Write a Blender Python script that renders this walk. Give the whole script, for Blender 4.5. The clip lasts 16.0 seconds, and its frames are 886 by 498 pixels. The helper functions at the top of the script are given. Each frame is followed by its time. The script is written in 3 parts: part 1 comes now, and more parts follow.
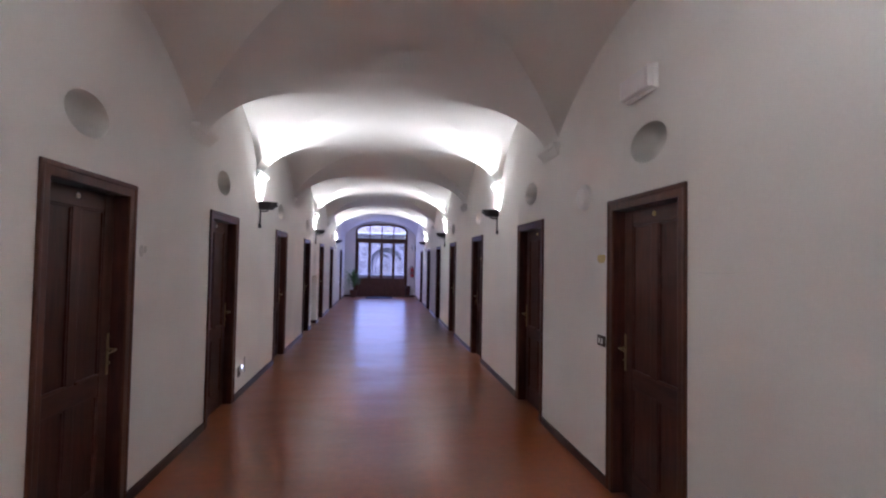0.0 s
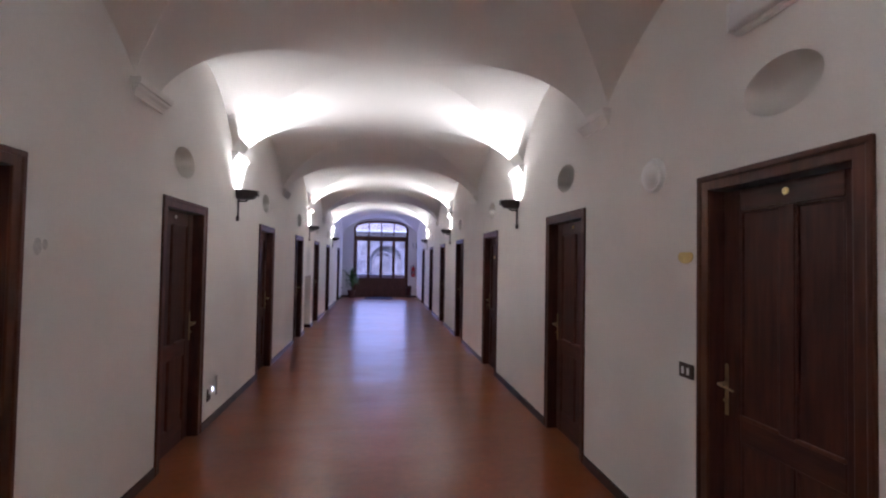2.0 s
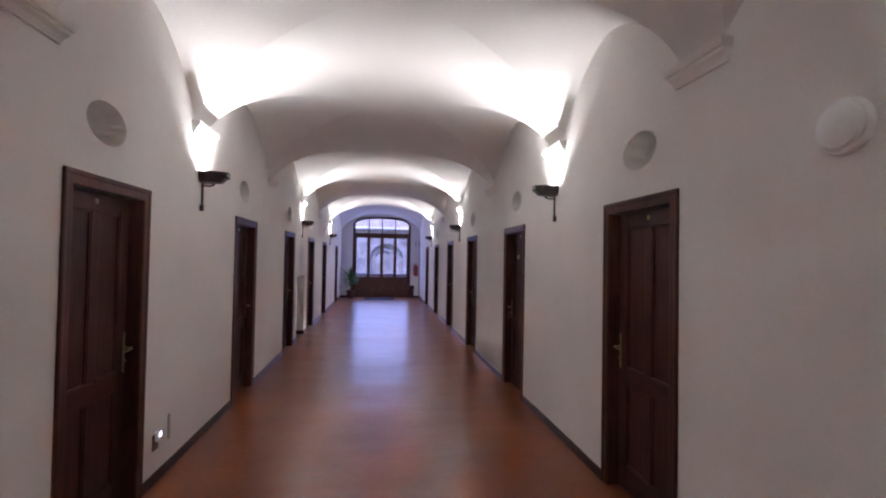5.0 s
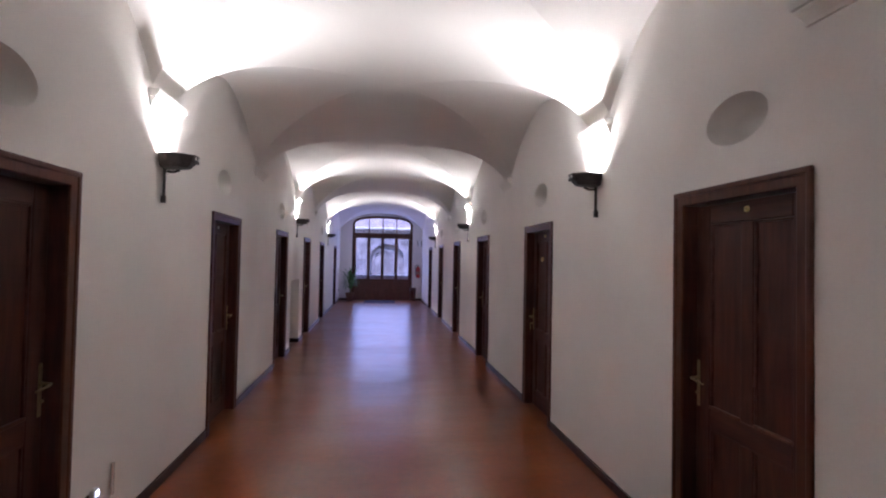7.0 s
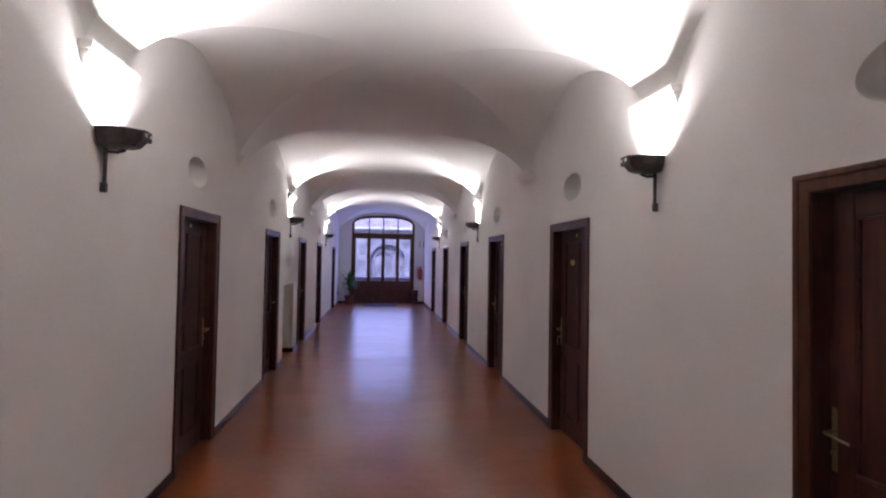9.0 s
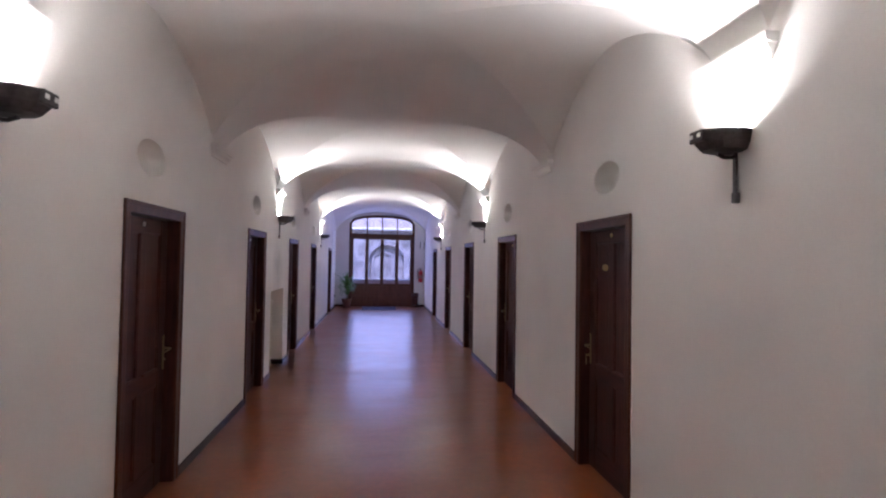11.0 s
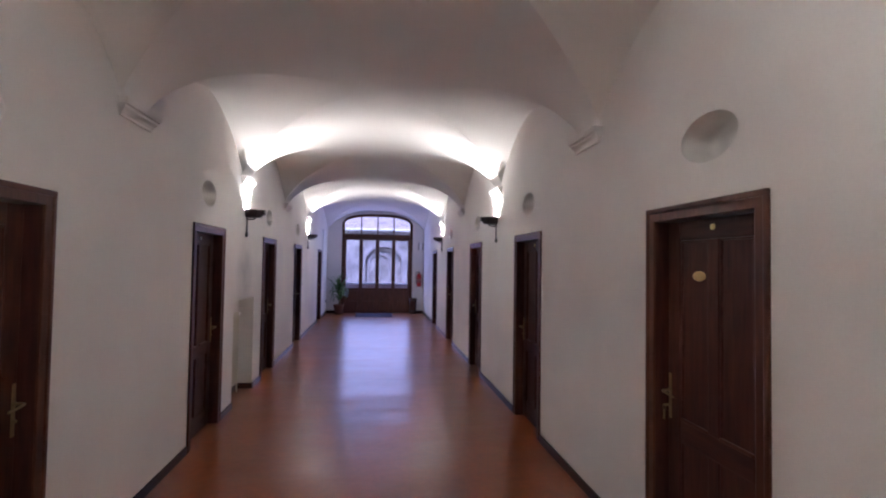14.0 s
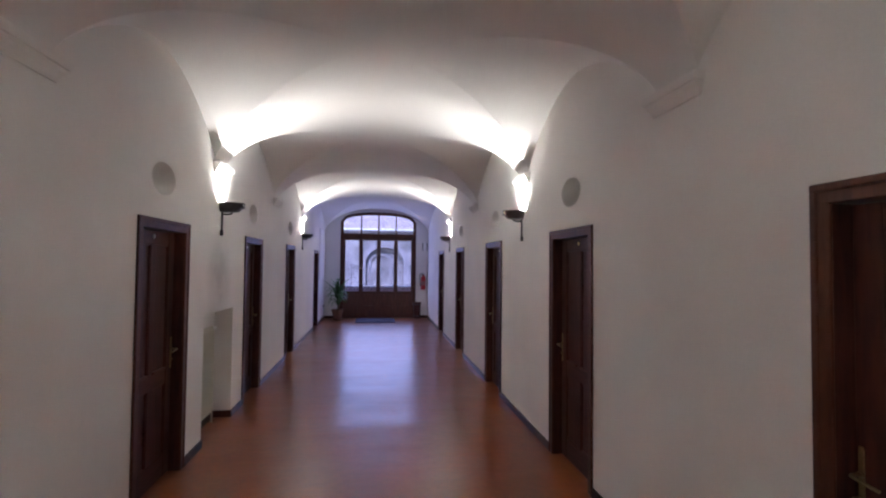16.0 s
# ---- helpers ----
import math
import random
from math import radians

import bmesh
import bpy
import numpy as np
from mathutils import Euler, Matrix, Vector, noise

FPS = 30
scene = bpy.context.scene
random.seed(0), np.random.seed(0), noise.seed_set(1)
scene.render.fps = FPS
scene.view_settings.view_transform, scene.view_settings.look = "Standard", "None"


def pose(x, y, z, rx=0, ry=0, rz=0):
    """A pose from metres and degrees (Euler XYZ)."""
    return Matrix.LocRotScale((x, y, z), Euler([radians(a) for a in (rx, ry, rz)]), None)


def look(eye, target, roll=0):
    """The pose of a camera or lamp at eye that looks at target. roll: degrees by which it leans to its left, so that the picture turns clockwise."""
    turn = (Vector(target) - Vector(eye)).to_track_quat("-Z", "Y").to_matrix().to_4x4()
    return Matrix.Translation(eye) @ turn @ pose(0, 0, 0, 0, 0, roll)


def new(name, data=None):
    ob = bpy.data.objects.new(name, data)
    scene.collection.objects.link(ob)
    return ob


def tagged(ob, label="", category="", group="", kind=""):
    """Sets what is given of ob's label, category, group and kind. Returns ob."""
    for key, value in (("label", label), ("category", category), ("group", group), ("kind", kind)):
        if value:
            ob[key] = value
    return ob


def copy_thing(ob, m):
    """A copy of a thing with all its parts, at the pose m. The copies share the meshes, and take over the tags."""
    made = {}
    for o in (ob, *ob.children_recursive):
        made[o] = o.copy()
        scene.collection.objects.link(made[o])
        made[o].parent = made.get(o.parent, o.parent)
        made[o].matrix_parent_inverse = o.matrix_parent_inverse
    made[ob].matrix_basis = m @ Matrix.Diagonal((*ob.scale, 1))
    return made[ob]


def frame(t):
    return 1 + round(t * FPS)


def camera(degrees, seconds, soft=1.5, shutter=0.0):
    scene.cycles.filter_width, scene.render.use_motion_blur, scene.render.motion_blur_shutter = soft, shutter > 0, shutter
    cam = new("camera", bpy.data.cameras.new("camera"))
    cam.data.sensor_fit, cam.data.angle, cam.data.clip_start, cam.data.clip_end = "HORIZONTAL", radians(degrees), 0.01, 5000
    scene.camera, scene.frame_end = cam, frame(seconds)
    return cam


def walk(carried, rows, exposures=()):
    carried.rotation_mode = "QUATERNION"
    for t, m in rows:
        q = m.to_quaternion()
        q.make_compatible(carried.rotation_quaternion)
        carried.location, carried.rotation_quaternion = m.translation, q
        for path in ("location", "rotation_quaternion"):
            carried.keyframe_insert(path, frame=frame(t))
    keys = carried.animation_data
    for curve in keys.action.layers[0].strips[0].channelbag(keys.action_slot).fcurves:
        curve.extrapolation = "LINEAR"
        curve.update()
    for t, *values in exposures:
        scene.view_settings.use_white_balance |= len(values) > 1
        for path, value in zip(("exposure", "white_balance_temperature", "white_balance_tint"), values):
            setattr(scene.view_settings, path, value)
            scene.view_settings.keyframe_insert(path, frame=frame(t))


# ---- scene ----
cam = camera(88.0, 16.0, soft=2.1)
EXPOSURES = [(0, 1.55, 5500, 13), (1.5, 1.46, 5630, 14), (4, 1.46, 5760, 15), (8, 1.42, 5810, 16), (11.5, 1.53, 5820, 15), (14, 1.49, 5880, 14), (16, 1.38, 5900, 10)]
PATH = [
    (0, (0.03, -0.024, 1.642), (0.301, 1.957, 1.703), 1.0),
    (0.5, (-0.025, 0.234, 1.647), (0.246, 2.214, 1.706), 1.0),
    (1, (-0.027, 0.495, 1.648), (0.245, 2.475, 1.705), 1.0),
    (1.5, (-0.003, 0.731, 1.646), (0.267, 2.712, 1.702), 1.1),
    (2, (0.022, 0.96, 1.65), (0.296, 2.94, 1.705), 1.0),
    (2.5, (0.078, 1.153, 1.661), (0.35, 3.134, 1.712), 1.1),
    (3, (0.102, 1.34, 1.669), (0.377, 3.32, 1.716), 1.1),
    (3.5, (0.104, 1.522, 1.667), (0.378, 3.503, 1.712), 1.0),
    (4, (0.07, 1.708, 1.671), (0.344, 3.689, 1.715), 1.0),
    (6.5, (-0.06, 2.752, 1.697), (0.216, 4.733, 1.743), 1.1),
    (7, (-0.046, 2.938, 1.703), (0.23, 4.919, 1.75), 1.1),
    (7.5, (-0.041, 3.137, 1.714), (0.236, 5.117, 1.76), 1.1),
    (8, (-0.05, 3.362, 1.719), (0.226, 5.342, 1.767), 1.0),
    (8.5, (-0.067, 3.543, 1.725), (0.21, 5.523, 1.775), 1.0),
    (9, (-0.077, 3.715, 1.731), (0.2, 5.695, 1.78), 1.0),
    (11.5, (-0.047, 4.653, 1.777), (0.233, 6.633, 1.829), 0.9),
    (12, (-0.067, 4.876, 1.785), (0.216, 6.855, 1.838), 1.0),
    (12.5, (-0.043, 5.076, 1.785), (0.24, 7.055, 1.84), 0.9),
    (13, (0.008, 5.282, 1.779), (0.293, 7.261, 1.838), 0.9),
    (13.5, (0.052, 5.488, 1.783), (0.336, 7.467, 1.841), 0.9),
    (14, (0.068, 5.739, 1.782), (0.354, 7.717, 1.842), 0.9),
    (14.5, (0.082, 6.007, 1.795), (0.367, 7.986, 1.851), 0.7),
    (15, (0.079, 6.273, 1.802), (0.365, 8.252, 1.86), 0.7),
    (15.5, (0.064, 6.528, 1.809), (0.351, 8.506, 1.867), 0.6),
    (16, (0.041, 6.798, 1.806), (0.326, 8.776, 1.868), 0.6),
]
walk(cam, [(t, look(eye, target, roll)) for t, eye, target, roll in PATH], exposures=EXPOSURES)

# ---- plan, in metres: the corridor runs along y ----
XL, XR, XC, HALF = -1.617, 1.73, 0.0565, 1.6735
Y_BACK, Y_END, WALL_TOP, THICK = -6.6, 22.0, 3.72, 0.34
SPRING, CAP_HALF = 2.86, 0.18
BAYS = [-6.6, -4.2, -1.7, 0.98, 4.42, 6.5, 9.19, 11.95, 14.65, 17.34, 22.0]
LAMP_Y = [-4.2, 0.95, 6.5, 11.97, 17.34]
LAMP_DROP = -0.009
DOOR_W, DOOR_H = 0.89, 2.12
DOORS_R = [-5.2, -2.6, 0.1, 2.775, 5.045, 7.92, 10.66, 13.33, 16.04, 18.76]
DOORS_L = [-5.2, -2.6, 0.1, 2.875, 5.14, 7.97, 10.71, 13.35, 16.03, 19.85]
OCULI_R = [0.1, 2.715, 5.03, 7.85, 10.64, 13.24, 15.97]
OCULI_L = [0.1, 2.79, 5.07, 7.866, 10.654, 13.29, 15.96]
OCULUS_Z, OCULUS_A, OCULUS_B = 2.445, 0.203, 0.127
NICHE = (11.57, 12.48, 1.27)

# ---- world and lights ----
world = bpy.data.worlds.new("sky")
scene.world = world
world.use_nodes = True
wn, wl = world.node_tree.nodes, world.node_tree.links
sky = wn.new("ShaderNodeTexSky")
sky.sky_type, sky.sun_disc = "NISHITA", False
sky.ozone_density, sky.dust_density = 3.0, 0.2
sky.sun_elevation, sky.sun_rotation = radians(45), radians(190)
wl.new(sky.outputs["Color"], wn["Background"].inputs["Color"])
wn["Background"].inputs["Strength"].default_value = SKY_STRENGTH = 0.15
sun = new("sun", bpy.data.lights.new("sun", "SUN"))
sun.data.energy, sun.data.angle, sun.data.color = 1.6, radians(25), (0.90, 0.90, 1.0)
sun.matrix_world = look((0, -40, 40), (7, 0, 0))
SCONCE_WATTS = 15.6
SCONCE_COLOUR = (1.0, 0.93, 0.84)
skylight = new("courtyard_skylight", bpy.data.lights.new("courtyard_skylight", "AREA"))
skylight.data.shape, skylight.data.size, skylight.data.size_y = "RECTANGLE", 2.3, 2.7
skylight.data.energy, skylight.data.color = 12.0, (0.48, 0.50, 1.0)
skylight.matrix_world = pose(0.1, 21.985, 1.76, 90, 0, 180)

# ---- materials ----
def mat(name, colour, rough=0.6, metal=0.0, grain=0.0, grain_scale=40.0, stain=0.0, stain_scale=2.0, bump=0.0, bump_scale=60.0, stretch=(1, 1, 1), coat=0.0, tint=None, spec=0.5):
    m = bpy.data.materials.new(name)
    m.use_nodes = True
    n, l = m.node_tree.nodes, m.node_tree.links
    b = n["Principled BSDF"]
    b.inputs["Roughness"].default_value, b.inputs["Metallic"].default_value = rough, metal
    b.inputs["Coat Weight"].default_value, b.inputs["Coat Roughness"].default_value = coat, 0.12
    b.inputs["Base Color"].default_value = (*colour, 1)
    b.inputs["Specular IOR Level"].default_value = spec
    tc, mp = n.new("ShaderNodeTexCoord"), n.new("ShaderNodeMapping")
    mp.inputs["Scale"].default_value = stretch
    l.new(tc.outputs["Object"], mp.inputs["Vector"])
    def noise_tex(scale, detail=5.0):
        t = n.new("ShaderNodeTexNoise")
        t.inputs["Scale"].default_value, t.inputs["Detail"].default_value = scale, detail
        l.new(mp.outputs["Vector"], t.inputs["Vector"])
        return t.outputs["Fac"]
    out = None
    for amount, scale in ((grain, grain_scale), (stain, stain_scale)):
        if not amount:
            continue
        ramp = n.new("ShaderNodeMapRange")
        ramp.inputs["From Min"].default_value, ramp.inputs["From Max"].default_value = 0.3, 0.7
        ramp.inputs["To Min"].default_value, ramp.inputs["To Max"].default_value = 1 - amount, 1 + amount
        l.new(noise_tex(scale), ramp.inputs["Value"])
        mul = n.new("ShaderNodeVectorMath")
        mul.operation = "MULTIPLY"
        if out is None:
            mul.inputs[0].default_value = colour
        else:
            l.new(out, mul.inputs[0])
        l.new(ramp.outputs["Result"], mul.inputs[1])
        out = mul.outputs["Vector"]
    if tint is not None and out is not None:
        mix = n.new("ShaderNodeMix")
        mix.data_type = "RGBA"
        l.new(noise_tex(stain_scale * 2.3, 3.0), mix.inputs["Factor"])
        l.new(out, mix.inputs["A"])
        mix.inputs["B"].default_value = (*tint, 1)
        out = mix.outputs["Result"]
    if out is not None:
        l.new(out, b.inputs["Base Color"])
    if bump:
        bp = n.new("ShaderNodeBump")
        bp.inputs["Strength"].default_value, bp.inputs["Distance"].default_value = bump, 0.004
        l.new(noise_tex(bump_scale, 6.0), bp.inputs["Height"])
        l.new(bp.outputs["Normal"], b.inputs["Normal"])
    return m


def glow(name, colour, strength):
    m = bpy.data.materials.new(name)
    m.use_nodes = True
    n, l = m.node_tree.nodes, m.node_tree.links
    n.remove(n["Principled BSDF"])
    e = n.new("ShaderNodeEmission")
    e.inputs["Color"].default_value, e.inputs["Strength"].default_value = (*colour, 1), strength
    l.new(e.outputs["Emission"], n["Material Output"].inputs["Surface"])
    return m


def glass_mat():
    m = bpy.data.materials.new("old_glass_daylight_tint")
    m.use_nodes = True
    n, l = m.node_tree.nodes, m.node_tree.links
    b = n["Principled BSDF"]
    # The panes' violet tint stands in for the bluish daylight outside.
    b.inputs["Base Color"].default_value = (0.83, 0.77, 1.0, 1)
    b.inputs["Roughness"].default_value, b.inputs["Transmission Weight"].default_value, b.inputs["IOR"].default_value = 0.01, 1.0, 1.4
    tc, ripple, bp = n.new("ShaderNodeTexCoord"), n.new("ShaderNodeTexNoise"), n.new("ShaderNodeBump")
    ripple.inputs["Scale"].default_value, ripple.inputs["Detail"].default_value = 5.0, 1.0
    bp.inputs["Strength"].default_value, bp.inputs["Distance"].default_value = 0.25, 0.01
    l.new(tc.outputs["Object"], ripple.inputs["Vector"])
    l.new(ripple.outputs["Fac"], bp.inputs["Height"])
    l.new(bp.outputs["Normal"], b.inputs["Normal"])
    return m


PLASTER = mat("painted_plaster", (0.87, 0.845, 0.808), 0.85, grain=0.015, grain_scale=90, stain=0.045, stain_scale=1.1, bump=0.25, bump_scale=35)
VAULT = mat("vault_plaster", (0.87, 0.845, 0.808), 0.9, grain=0.012, grain_scale=70, stain=0.035, stain_scale=0.9, bump=0.25, bump_scale=18)
WOOD = mat("dark_stained_wood", (0.062, 0.0200, 0.0130), 0.46, grain=0.35, grain_scale=30, stain=0.2, stain_scale=3, bump=0.2, bump_scale=60, stretch=(1, 1, 0.12), spec=0.3)
WOOD_H = mat("dark_stained_wood_across", (0.062, 0.0200, 0.0130), 0.46, grain=0.35, grain_scale=30, stain=0.2, stain_scale=3, bump=0.2, bump_scale=60, stretch=(1, 0.12, 1), spec=0.3)
FRAME_WOOD = mat("surround_wood", (0.084, 0.029, 0.0145), 0.42, grain=0.3, grain_scale=30, stain=0.2, stain_scale=3, bump=0.2, bump_scale=60, stretch=(1, 1, 0.12), spec=0.3)
WINDOW_WOOD = mat("window_wood", (0.11, 0.040, 0.027), 0.45, grain=0.3, grain_scale=25, stain=0.15, stain_scale=3, bump=0.2, stretch=(1, 1, 0.15))
SKIRT = mat("brown_skirting", (0.045, 0.017, 0.011), 0.34, grain=0.2, grain_scale=20, bump=0.05, spec=0.3)
BRASS = mat("worn_brass", (0.40, 0.31, 0.18), 0.38, 1.0, grain=0.12, grain_scale=80)
POLISHED = mat("polished_brass", (0.66, 0.50, 0.22), 0.30, 1.0, grain=0.08, grain_scale=80)
ENAMEL = mat("white_enamel", (0.8, 0.8, 0.78), 0.5, grain=0.03)
IRON = mat("dark_bronze_metal", (0.085, 0.076, 0.078), 0.45, 0.35, grain=0.2, grain_scale=50)
WHITE = mat("white_plastic", (0.90, 0.90, 0.89), 0.3, grain=0.02)
IVORY = mat("yellowed_disc", (0.60, 0.47, 0.18), 0.5, grain=0.12, grain_scale=60)
BROWN_PLASTIC = mat("brown_plastic", (0.06, 0.035, 0.024), 0.4, grain=0.1)
RED = mat("red_paint", (0.42, 0.02, 0.018), 0.3, grain=0.06)
BLACK = mat("black_rubber", (0.02, 0.02, 0.022), 0.6, grain=0.15)
MAT = mat("blue_grey_mat", (0.05, 0.055, 0.09), 0.95, grain=0.3, grain_scale=120, bump=0.6, bump_scale=200)
LEAF = mat("plant_leaf", (0.085, 0.19, 0.05), 0.4, grain=0.25, grain_scale=14)
TRUNK = mat("plant_cane", (0.16, 0.11, 0.06), 0.8, grain=0.3, bump=0.5)
POT = mat("terracotta_pot", (0.17, 0.075, 0.05), 0.75, grain=0.15, stain=0.15, bump=0.2)
SOIL = mat("potting_soil", (0.04, 0.028, 0.02), 0.95, grain=0.4, bump=0.8)
FACADE = mat("courtyard_plaster", (0.34, 0.32, 0.34), 0.9, grain=0.25, grain_scale=9, stain=0.42, stain_scale=1.3, bump=0.5, bump_scale=12)
STONE = mat("grey_stone", (0.31, 0.29, 0.32), 0.85, grain=0.2, grain_scale=10, stain=0.2, stain_scale=1.2, bump=0.5)
TILE = mat("roof_tile", (0.56, 0.46, 0.46), 0.85, grain=0.25, grain_scale=6, stain=0.2, stain_scale=1.5, bump=0.4)
GROUND = mat("courtyard_gravel", (0.30, 0.28, 0.26), 0.95, grain=0.2, grain_scale=20, stain=0.2, bump=0.6)


def stained_plaster():
    """The wall paint with a sooty smudge over the radiator niche."""
    m = PLASTER.copy()
    m.name = "painted_plaster_with_soot"
    n, l = m.node_tree.nodes, m.node_tree.links
    b = n["Principled BSDF"]
    before = b.inputs["Base Color"].links[0].from_socket
    tc, mp, ln, r, t, mu, mix = (n.new(k) for k in ("ShaderNodeTexCoord", "ShaderNodeMapping", "ShaderNodeVectorMath", "ShaderNodeMapRange", "ShaderNodeTexNoise", "ShaderNodeMath", "ShaderNodeMix"))
    mp.vector_type = "TEXTURE"
    mp.inputs["Location"].default_value, mp.inputs["Scale"].default_value = (XL, 12.0, 1.62), (1.0, 0.42, 0.55)
    ln.operation = "LENGTH"
    l.new(tc.outputs["Object"], mp.inputs["Vector"])
    l.new(mp.outputs["Vector"], ln.inputs[0])
    l.new(ln.outputs["Value"], r.inputs["Value"])
    r.inputs["From Min"].default_value, r.inputs["From Max"].default_value = 0.1, 1.0
    r.inputs["To Min"].default_value, r.inputs["To Max"].default_value = 0.75, 0.0
    t.inputs["Scale"].default_value, t.inputs["Detail"].default_value = 5.0, 5.0
    l.new(tc.outputs["Object"], t.inputs["Vector"])
    mu.operation = "MULTIPLY"
    l.new(r.outputs["Result"], mu.inputs[0])
    l.new(t.outputs["Fac"], mu.inputs[1])
    mix.data_type = "RGBA"
    l.new(mu.outputs["Value"], mix.inputs["Factor"])
    l.new(before, mix.inputs["A"])
    mix.inputs["B"].default_value = (0.30, 0.29, 0.27, 1)
    l.new(mix.outputs["Result"], b.inputs["Base Color"])
    return m


PLASTER_SOOT = stained_plaster()
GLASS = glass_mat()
BULB = glow("lamp_tube", (1.0, 0.94, 0.86), 30.0)
LED = glow("night_light_led", (0.75, 0.8, 1.0), 2.5)


def floor_mat():
    """Red sealed floor under old wax: broad ripples and trowel marks that break up the reflections."""
    m = mat("waxed_red_floor", (0.215, 0.055, 0.0145), 0.2, grain=0.10, grain_scale=14, stain=0.14, stain_scale=1.3)
    n, l = m.node_tree.nodes, m.node_tree.links
    b = n["Principled BSDF"]
    tc = n.new("ShaderNodeTexCoord")
    def noise_tex(scale, detail, stretch=(1, 1, 1), warp=0.0):
        mp, t = n.new("ShaderNodeMapping"), n.new("ShaderNodeTexNoise")
        mp.inputs["Scale"].default_value = stretch
        t.inputs["Scale"].default_value, t.inputs["Detail"].default_value, t.inputs["Distortion"].default_value = scale, detail, warp
        l.new(tc.outputs["Object"], mp.inputs["Vector"])
        l.new(mp.outputs["Vector"], t.inputs["Vector"])
        return t.outputs["Fac"]
    def ranged(value, lo, hi, a=0.3, z=0.7):
        r = n.new("ShaderNodeMapRange")
        r.inputs["From Min"].default_value, r.inputs["From Max"].default_value = a, z
        r.inputs["To Min"].default_value, r.inputs["To Max"].default_value = lo, hi
        l.new(value, r.inputs["Value"])
        return r.outputs["Result"]
    def add(p, q):
        a = n.new("ShaderNodeMath")
        l.new(p, a.inputs[0])
        l.new(q, a.inputs[1])
        return a.outputs["Value"]
    wear = add(ranged(noise_tex(0.8, 2.0), 0.278, 0.30), ranged(noise_tex(3.5, 2.0), 0.0, 0.03))
    l.new(wear, b.inputs["Roughness"])
    b.inputs["IOR"].default_value = 1.42
    b.inputs["Coat Weight"].default_value, b.inputs["Coat IOR"].default_value = 0.55, 1.45
    l.new(ranged(noise_tex(1.1, 3.0), 0.19, 0.25), b.inputs["Coat Roughness"])
    height = add(ranged(noise_tex(1.3, 1.0, (0.45, 1.0, 1.0), 0.3), 0.0, 1.0, 0.0, 1.0), ranged(noise_tex(3.2, 2.0, (0.4, 1.0, 1.0), 0.5), 0.0, 0.17, 0.0, 1.0))
    bp = n.new("ShaderNodeBump")
    bp.inputs["Strength"].default_value, bp.inputs["Distance"].default_value = 1.0, 0.02
    l.new(height, bp.inputs["Height"])
    l.new(bp.outputs["Normal"], b.inputs["Normal"])
    l.new(bp.outputs["Normal"], b.inputs["Coat Normal"])
    return m


FLOOR = floor_mat()

# ---- mesh helpers ----
def box(bm, x0, x1, y0, y1, z0, z1, bevel=0.0):
    made = bmesh.ops.create_cube(bm, size=1.0)["verts"]
    for v in made:
        v.co = Vector(((x0 + x1) / 2 + v.co.x * (x1 - x0), (y0 + y1) / 2 + v.co.y * (y1 - y0), (z0 + z1) / 2 + v.co.z * (z1 - z0)))
    if bevel:
        edges = list({e for v in made for e in v.link_edges})
        bmesh.ops.bevel(bm, geom=edges, offset=bevel, segments=2, affect="EDGES", profile=0.5)
    return bm


def one_box(*a, **k):
    return box(bmesh.new(), *a, **k)


def lathe(profile, n=24):
    """A turned body about z from (radius, height) pairs."""
    bm = bmesh.new()
    rings = [[bm.verts.new((r * math.cos(2 * math.pi * i / n), r * math.sin(2 * math.pi * i / n), z)) for i in range(n)] for r, z in profile]
    for a, b in zip(rings, rings[1:]):
        for i in range(n):
            bm.faces.new((a[i], a[(i + 1) % n], b[(i + 1) % n], b[i]))
    bm.faces.new(rings[0][::-1])
    bm.faces.new(rings[-1])
    return bm


def tube(path, radius, n=10, taper=1.0):
    """A round bar along a list of points."""
    bm = bmesh.new()
    pts = [Vector(p) for p in path]
    rings = []
    for i, p in enumerate(pts):
        d = (pts[min(i + 1, len(pts) - 1)] - pts[max(i - 1, 0)]).normalized()
        a = d.orthogonal().normalized() if not rings else (last - d * last.dot(d)).normalized()
        last = a
        b = d.cross(a)
        r = radius * (1 + (taper - 1) * i / max(1, len(pts) - 1))
        rings.append([bm.verts.new(p + (a * math.cos(2 * math.pi * k / n) + b * math.sin(2 * math.pi * k / n)) * r) for k in range(n)])
    for a, b in zip(rings, rings[1:]):
        for i in range(n):
            bm.faces.new((a[i], a[(i + 1) % n], b[(i + 1) % n], b[i]))
    bm.faces.new(rings[0][::-1])
    bm.faces.new(rings[-1])
    return bm


def to_mesh(name, bm, material, smooth=False):
    bmesh.ops.recalc_face_normals(bm, faces=bm.faces)
    me = bpy.data.meshes.new(name)
    if smooth:
        for f in bm.faces:
            f.smooth = True
        for e in bm.edges:
            if len(e.link_faces) == 2 and e.calc_face_angle(0) > radians(38):
                e.smooth = False
    bm.to_mesh(me)
    bm.free()
    me.materials.append(material)
    return me


def part(name, bm, material, parent=None, label="", smooth=False):
    ob = new(name, to_mesh(name, bm, material, smooth))
    ob.parent = parent
    return tagged(ob, label)


def structure(name, bm, material, label, category, smooth=False):
    return tagged(part(name, bm, material, None, "", smooth), label, category, kind="structure")


def thing(name, label, category, group="", kind="", at=(0, 0, 0)):
    ob = new(name)
    ob.location = at
    return tagged(ob, label, category, group, kind)


def flip(bm, sx):
    if sx < 0:
        for v in bm.verts:
            v.co.x = -v.co.x
    return bm


